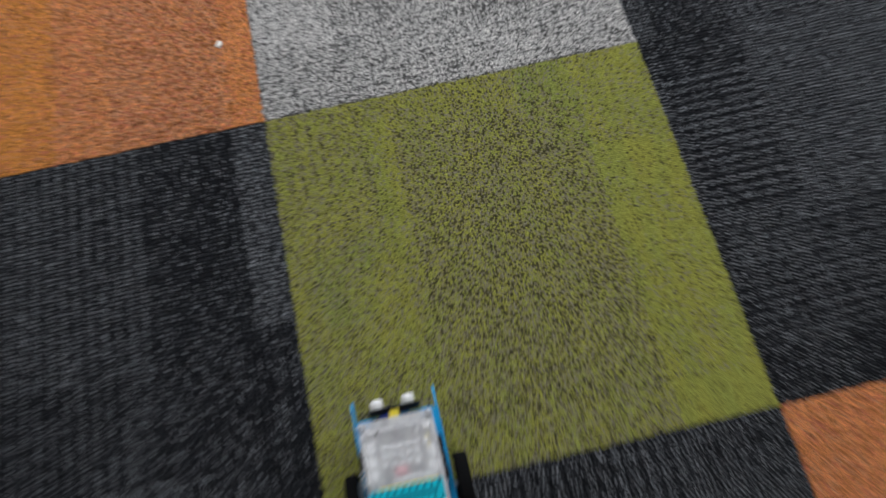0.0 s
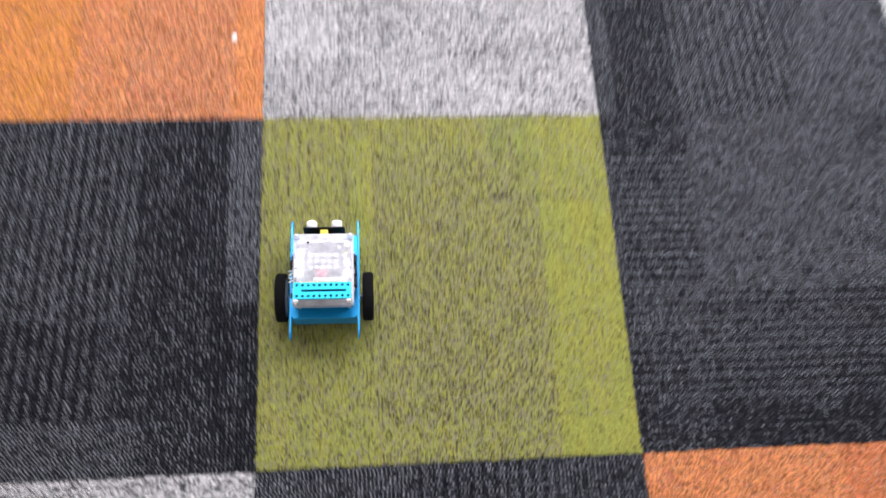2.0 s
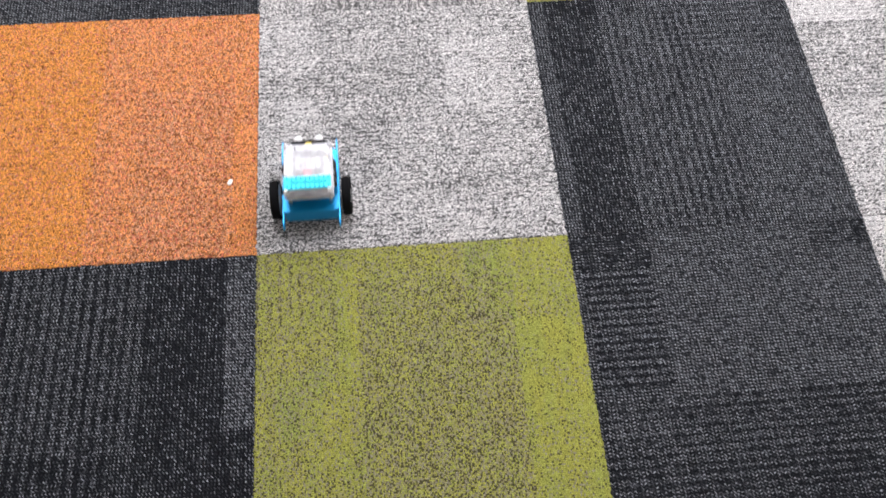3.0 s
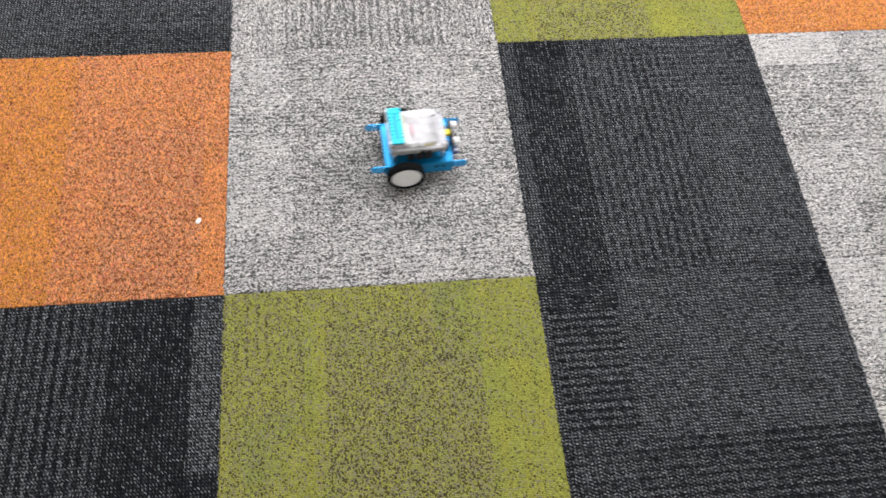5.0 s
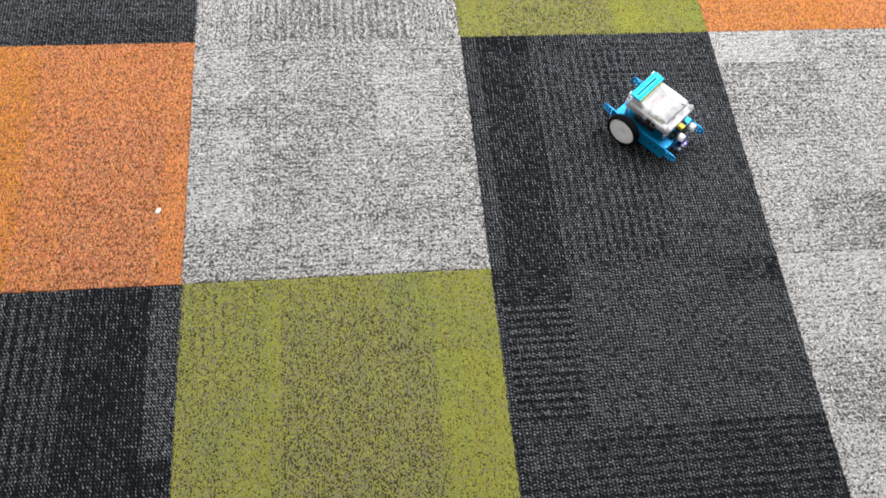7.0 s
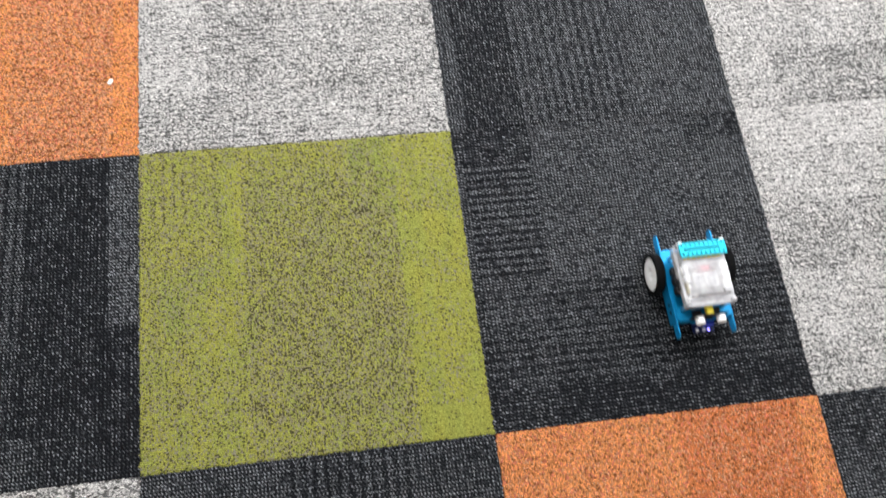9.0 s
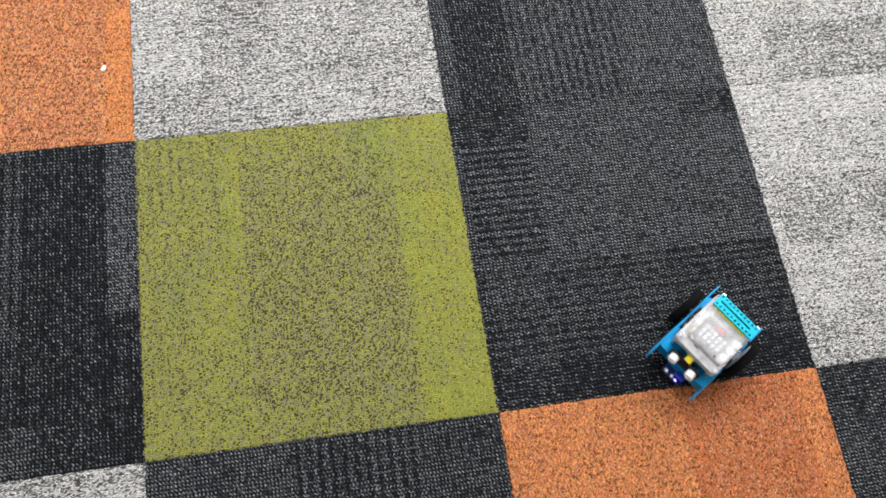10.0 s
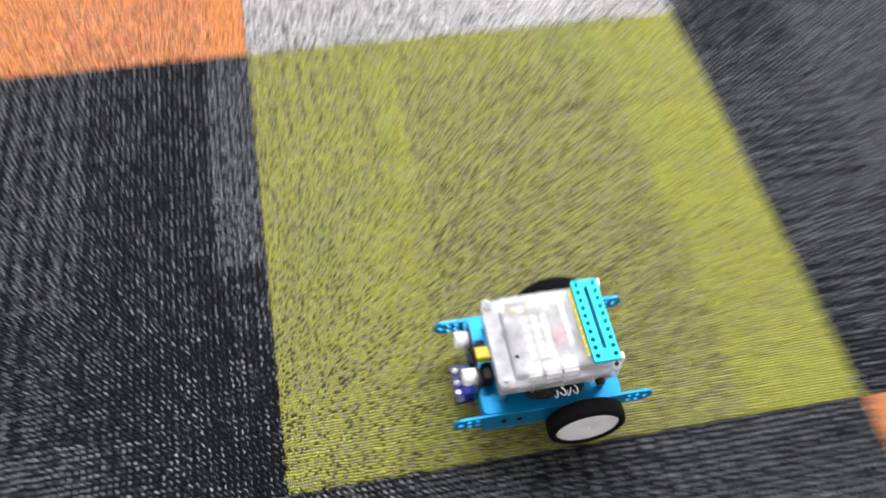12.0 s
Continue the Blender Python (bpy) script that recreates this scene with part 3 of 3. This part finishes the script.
def chassis(robot):
    """Blue folded sheet-metal body with its two perforated side beams, motors, caster and battery box."""
    body = part("body", flat_with_holes([rounded(-0.027, 0.0868, -0.0428, 0.0428, 0.005)], 0.003, pose(0, 0, 0.0425)), CYAN, robot, "blue anodised metal chassis plate")
    part("rear_panel", box(-0.0275, -0.0250, -0.0415, 0.0415, 0.016, 0.0424, 0.0008), CYAN, body)
    part("front_panel", box(0.0835, 0.0860, -0.0415, 0.0415, 0.022, 0.0424, 0.0008), CYAN, body)
    for s in (-1, 1):
        holes = [(0.0062, 0.0)] + [(x, y) for x in (0.0130, 0.0195) for y in (-0.0038, 0.0038)]
        holes += [(0.1648 - x, y) for x, y in holes]
        bm = strap_with_holes(0.1648, 0.016, 0.0022, holes, 0.0027)
        bm.transform(pose(-0.0537, s * 0.0438 + 0.0011, 0.0392, 91.0, 1.2, 0))
        part("side_beam", bm, CYAN, robot, "blue perforated metal side beam with round ends")
        part("side_wall", box(-0.026, 0.0862, s * 0.0441 - 0.0012, s * 0.0441 + 0.0012, 0.018, 0.0452, 0.0006), CYAN, robot)
        part("motor", box(-0.012, 0.034, s * 0.028 - 0.010, s * 0.028 + 0.010, 0.021, 0.0415, 0.002), BLACK, robot)
        part("axle", turned([(0, -0.008), (0.0027, -0.008), (0.0027, 0.008), (0, 0.008)], pose(AHEAD, s * 0.044, AXLE, 90), 12), STEEL, robot)
        for x in (0.058, 0.070):
            part("bolt", turned([(0, 0.0012), (0.0020, 0.0010), (0.0026, 0), (0, 0)], pose(x, s * 0.0464, 0.0355, -90 * s), 12), BLACK, robot)
    caster = part("caster", box(0.066, 0.082, -0.010, 0.010, 0.013, 0.0415, 0.002), BLACK, robot)
    bm = bmesh.new()
    bmesh.ops.create_uvsphere(bm, u_segments=16, v_segments=10, radius=0.0085)
    bm.transform(pose(0.074, 0, 0.0087))
    part("ball", bm, STEEL, caster)
    part("battery_box", box(-0.022, 0.060, -0.016, 0.016, 0.017, 0.0415, 0.002), BLACK, robot)
    for x in (-0.012, 0.070):
        for y in (-0.032, 0.032):
            part("spacer", turned([(0, 0), (0.003, 0), (0.003, 0.0195), (0, 0.0195)], pose(x, y, 0.0456), 12), STEEL, robot)


def electronics(robot):
    """The board under the clear cover, with its sockets, key pads, buzzer and cables."""
    part("case_base", box(-0.016, 0.073, -0.0365, 0.0365, 0.0652, 0.0672, 0.0008), BLACK, robot)
    board = part("circuit_board", flat_with_holes([rounded(-0.014, 0.0725, -0.0355, 0.0355, 0.003)], 0.0016, pose(0, 0, 0.0700)), BOARD, robot, "grey circuit board inside the clear case")
    top = 0.0717
    part("pin_header", box(0.0105, 0.0150, -0.030, 0.012, top, 0.0850, 0.0006), WHITE, board)
    part("red_button", box(0.0165, 0.0250, -0.0045, 0.0085, top, 0.0855, 0.001), RED, board, "red square component")
    strip = part("yellow_strip", box(0.0040, 0.0068, -0.031, 0.028, 0.0921, 0.0932, 0.0004), YELLOW, board, "thin yellow connector strip")
    for i in range(8):
        part("pin", box(0.0050, 0.0062, -0.0280 + 0.0078 * i, -0.0262 + 0.0078 * i, 0.09325, 0.0938), PAPER, strip)
    for x, y, dx, dy, h in ((0.034, 0.0300, 0.0120, 0.0120, 0.0160), (0.0478, 0.0295, 0.0110, 0.0120, 0.0150), (0.020, 0.0300, 0.0115, 0.0120, 0.0165),
                            (0.020, -0.0300, 0.0110, 0.0100, 0.0145), (0.034, -0.0300, 0.0100, 0.0090, 0.0140),
                            (0.046, -0.0265, 0.0050, 0.0050, 0.009), (0.058, -0.020, 0.004, 0.004, 0.007), (0.062, -0.030, 0.008, 0.007, 0.008), (0.0665, 0.0290, 0.006, 0.006, 0.006)):
        part("socket", box(x - dx / 2, x + dx / 2, y - dy / 2, y + dy / 2, top, top + h, 0.0008), WHITE, board)
    for x in (0.0500, 0.0420):
        part("capacitor", turned([(0, 0), (0.0024, 0), (0.0024, 0.0055), (0.0019, 0.006), (0, 0.006)], pose(x, -0.0285, top), 14), YELLOW, board, "small yellow component")
    part("key_panel", box(0.0252, 0.0510, -0.0215, 0.0215, top, top + 0.0060, 0.0006), BOARD, board, "grey key panel")
    for x in (0.0295, 0.0375, 0.0455):
        for y in (-0.0160, -0.0080, 0.0, 0.0080, 0.0160):
            part("key", box(x - 0.0024, x + 0.0024, y - 0.0026, y + 0.0026, top + 0.0061, top + 0.0120, 0.0005), WHITE, board)
    part("buzzer", turned([(0, 0.0095), (0.0012, 0.0095), (0.0014, 0.0085), (0.0056, 0.0085), (0.0062, 0.0078), (0.0062, 0), (0, 0)], pose(0.0600, -0.0070, top), 24), GREY_CHIP, board, "round dark buzzer")
    part("chip", box(0.0545, 0.0635, 0.0060, 0.0150, top, top + 0.0018), GREY_CHIP, board)
    part("screw", turned([(0, 0.004), (0.002, 0.0038), (0.002, 0), (0, 0)], pose(0.066, 0.0185, top), 10), BLACK, board)
    for y in (0.0365, -0.0375):
        for x in (0.008, 0.023, 0.038):
            part("port", box(x, x + 0.013, y - 0.0050, y + (0.0045 if y > 0 else 0.0022), 0.0560, 0.0690, 0.0018), BLACK, robot)
    for x, z, lean in ((0.016, 0.0665, 20), (0.0205, 0.0650, -15), (0.026, 0.0660, 35), (0.031, 0.0640, 5)):   # loops of thin white wire at the ports
        ring = [(0.0034 + 0.0006 * math.cos(i * math.pi / 3), 0.0006 * math.sin(i * math.pi / 3)) for i in range(7)]
        part("wire_loop", turned(ring, pose(x, 0.0418, z, 0, 80, lean), 16), WHITE, robot, "thin white wire loop")
    bm = bmesh.new()                             # cables bunched at the ports
    bmesh.ops.create_icosphere(bm, subdivisions=3, radius=1.0)
    rng = random.Random(5)
    for v in bm.verts:
        f = 1 + 0.10 * math.sin(9 * v.co.x + 4 * v.co.z) + rng.uniform(-0.03, 0.03)
        v.co = (0.041 + 0.0125 * v.co.x * f, 0.0375 + 0.0065 * v.co.y * f, 0.0625 + 0.0062 * v.co.z * f)
    part("cable_bundle", bm, BLACK, robot, "bunched black cables")
    part("side_knob", turned([(0, 0.0035), (0.0030, 0.0033), (0.0036, 0.0025), (0.0036, 0), (0, 0)], pose(-0.004, 0.0385, 0.0700, -90), 16), BLACK, robot)
    part("cable_block", box(0.0745, 0.0835, 0.0045, 0.0200, 0.0456, 0.0600, 0.002), BLACK, robot)
    part("cable", box(0.0745, 0.0825, -0.0200, -0.0060, 0.0456, 0.0530, 0.002), BLACK, robot)


def clear_cover(robot):
    """Milky clear cover: raised lid over a lower tray with a flange and corner posts."""
    case = part("case", shell(-0.0135, 0.0640, -0.0345, 0.0345, 0.0800, 0.0918, 0.0030, True), CASE, robot, "milky clear plastic case cover")
    part("tray", shell(-0.0200, 0.0760, -0.0385, 0.0385, 0.0665, 0.0790, 0.0025, False), CASE, case)
    part("flange", flat_with_holes([rounded(-0.0198, 0.0758, -0.0383, 0.0383, 0.004), rounded(-0.0130, 0.0635, -0.0340, 0.0340, 0.003)], 0.0014, pose(0, 0, 0.0788)), CASE, case)
    for x in (0.0020, 0.0260, 0.0500):           # windows and ribs of the side walls
        for s in (-1, 1):
            part("side_rib", box(x - 0.0011, x + 0.0011, s * 0.0390 - 0.0008, s * 0.0390 + 0.0008, 0.0670, 0.0785, 0.0004), CASE, case)
    for x in (0.0300, 0.0425):
        part("side_slot", box(x, x + 0.0095, -0.0394, -0.0380, 0.0685, 0.0755, 0.0004), BLACK, case, "dark slot for a plug")
    part("lid_mark", turned([(0, 0.0006), (0.0014, 0.0005), (0.0016, 0), (0, 0)], pose(0.0600, 0.0190, 0.0919), 12), BLACK, case)
    for x in (-0.0160, 0.0715):
        for y in (-0.0345, 0.0345):
            part("corner_post", turned([(0, 0), (0.0042, 0), (0.0042, 0.0045), (0.0034, 0.0056), (0, 0.0056)], pose(x, y, 0.0796), 14), CASE, case)
            part("case_screw", turned([(0, 0.0016), (0.0017, 0.0014), (0.0019, 0), (0, 0)], pose(x, y, 0.0853), 10), BLACK if x < 0 else STEEL, case)


def top_bar(robot):
    """Cyan perforated bar across the back of the case."""
    loops = [rounded(-0.0172, 0.0040, -0.0355, 0.0362, 0.0015, 2)]
    for i in range(10):
        for x in (-0.0138, 0.0003):
            y = -0.0315 + 0.0070 * i
            loops.append([(x + 0.0018 * math.cos(a * math.pi / 4), y + 0.0019 * math.sin(a * math.pi / 4)) for a in range(8)])
    loops.append([(-0.0082, -0.029), (-0.0053, -0.029), (-0.0053, 0.026), (-0.0082, 0.026)])
    bar = part("top_bar", flat_with_holes(loops, 0.004, pose(0.0005, 0, 0.0945)), CYAN_BRIGHT, robot, "cyan perforated bar across the case")
    part("bar_backing", box(-0.0150, 0.0038, -0.0340, 0.0348, 0.0934, 0.0946), BAR_BACK, bar)
    part("bar_riser", box(-0.0125, 0.0020, -0.0300, 0.0300, 0.0917, 0.0933, 0.0006), GREY_CHIP, bar)
    for y in (-0.0325, 0.0332):
        part("bar_clip", box(-0.0198, -0.0169, y - 0.003, y + 0.003, 0.0890, 0.0978, 0.001), WHITE, bar)


def sensors(robot):
    """Distance sensor with two white eyes, its plug, and the line sensor under it."""
    sensor = part("distance_sensor", box(0.0870, 0.0888, -0.0272, 0.0272, 0.0480, 0.0720, 0.0008), BLACK, robot, "black sensor board with two white eyes")
    for s in (-1, 1):
        part("eye", turned([(0, 0.0100), (0.0046, 0.0100), (0.0049, 0.0106), (0.0061, 0.0106), (0.0067, 0.0098), (0.0069, 0.0), (0, 0.0)], pose(0.0889, s * 0.0164, 0.0625, 0, 90), 28), WHITE, sensor, "white round sensor cap")
    part("eye_bridge", box(0.0889, 0.0920, -0.006, 0.006, 0.0550, 0.0640, 0.0008), BLACK, sensor)
    part("plug", box(0.0745, 0.0868, -0.0052, 0.0052, 0.0610, 0.0690, 0.001), YELLOW, robot, "yellow cable plug")
    part("plug_cable", turned([(0, 0), (0.0022, 0), (0.0022, 0.014), (0, 0.014)], pose(0.0735, 0, 0.0550, 0, 60), 10), BLACK, robot)
    line = part("line_sensor", box(0.0875, 0.1025, -0.0140, 0.0200, 0.0200, 0.0225, 0.0006), NAVY_DARK, robot, "dark blue line sensor board with a lit blue lamp")
    part("line_socket", box(0.0882, 0.0955, 0.0030, 0.0180, 0.0226, 0.0330, 0.001), NAVY, line)
    # white lenses: the sensor board's glint is put into their colour
    for y in (-0.0080, 0.0030):
        part("lens", turned([(0, 0.0040), (0.0016, 0.0036), (0.0024, 0.0024), (0.0026, 0), (0, 0)], pose(0.0988, y, 0.0226), 14), WHITE, line)
    part("bracket", box(0.0868, 0.0882, -0.0150, 0.0205, 0.0226, 0.0400, 0.0006), CYAN, line)
    part("light", turned([(0, 0.0022), (0.0014, 0.0018), (0.0018, 0), (0, 0)], pose(0.0995, 0.0105, 0.0226), 10), BLUE_LIGHT, line, "lit blue lamp")


def toy_robot():
    robot = empty("toy_robot", pose(0.0938, -0.512, 0, 0, 0, 89.6), "small blue two-wheeled toy robot with clear case on carpet", "toy robot")
    chassis(robot)
    electronics(robot)
    clear_cover(robot)
    top_bar(robot)
    sensors(robot)
    return robot, wheel(robot, 1), wheel(robot, -1)


room()
ceiling_lamps()
paper_scrap()
ROBOT, WHEEL_LEFT, WHEEL_RIGHT = toy_robot()
carpet_floor()

# ---------------------------------------------------------------- motion of the robot
DRIVE = [   # seconds, x, y, heading
    (0.0, 0.0938, -0.5120, 89.6), (1.39, 0.0938, -0.5120, 89.6), (2.0, 0.0905, -0.2886, 89.4), (2.5, 0.0932, -0.1063, 89.9),
    (3.0, 0.0926, 0.0748, 90.5), (3.4, 0.0910, 0.2210, 90.5), (4.4, 0.0920, 0.2250, 4.2), (4.8, 0.2251, 0.2358, 3.8),
    (5.0, 0.2940, 0.2418, 3.5), (5.5, 0.4679, 0.2550, 3.7), (6.0, 0.6517, 0.2712, 3.7), (6.4, 0.7930, 0.2845, 3.6), (6.5, 0.7950, 0.2884, -3.8),
    (6.7, 0.7935, 0.2874, -21.1), (7.42, 0.8240, 0.2870, -88.0), (8.3, 0.8308, -0.0360, -87.8), (8.5, 0.8318, -0.1076, -88.0), (9.0, 0.8335, -0.2867, -89.0),
    (9.4, 0.8365, -0.4290, -90.5), (9.5, 0.8396, -0.4267, -98.6), (10.0, 0.8425, -0.4298, -146.8), (10.2, 0.8405, -0.4310, -165.8), (10.36, 0.8330, -0.4330, -179.8),
    (10.5, 0.7942, -0.4350, -180.4), (11.0, 0.6125, -0.4320, -180.3), (11.5, 0.4312, -0.4326, -180.2), (12.0, 0.2470, -0.4362, -180.3),
]


def motions():
    times = [i / 10 for i in range(121)]
    cols = [np.interp(times, [r[0] for r in DRIVE], [r[c] for r in DRIVE]) for c in (1, 2, 3)]
    rows, left, right = [], [], []
    a = b = 0.0
    for i, t in enumerate(times):
        x, y, h = (float(c[i]) for c in cols)
        if i:
            px, py, ph = (float(c[i - 1]) for c in cols)
            mid, turn = radians((h + ph) / 2), radians(h - ph)
            ahead = (x - px) * math.cos(mid) + (y - py) * math.sin(mid)
            a += math.degrees((ahead - turn * TRACK) / RADIUS)
            b += math.degrees((ahead + turn * TRACK) / RADIUS)
        rows.append((t, pose(x, y, 0, 0, 0, h)))
        left.append((t, pose(AHEAD, TRACK, AXLE, 0, a, 0)))
        right.append((t, pose(AHEAD, -TRACK, AXLE, 0, b, 0)))
    walk(ROBOT, rows)
    walk(WHEEL_LEFT, left)
    walk(WHEEL_RIGHT, right)


motions()
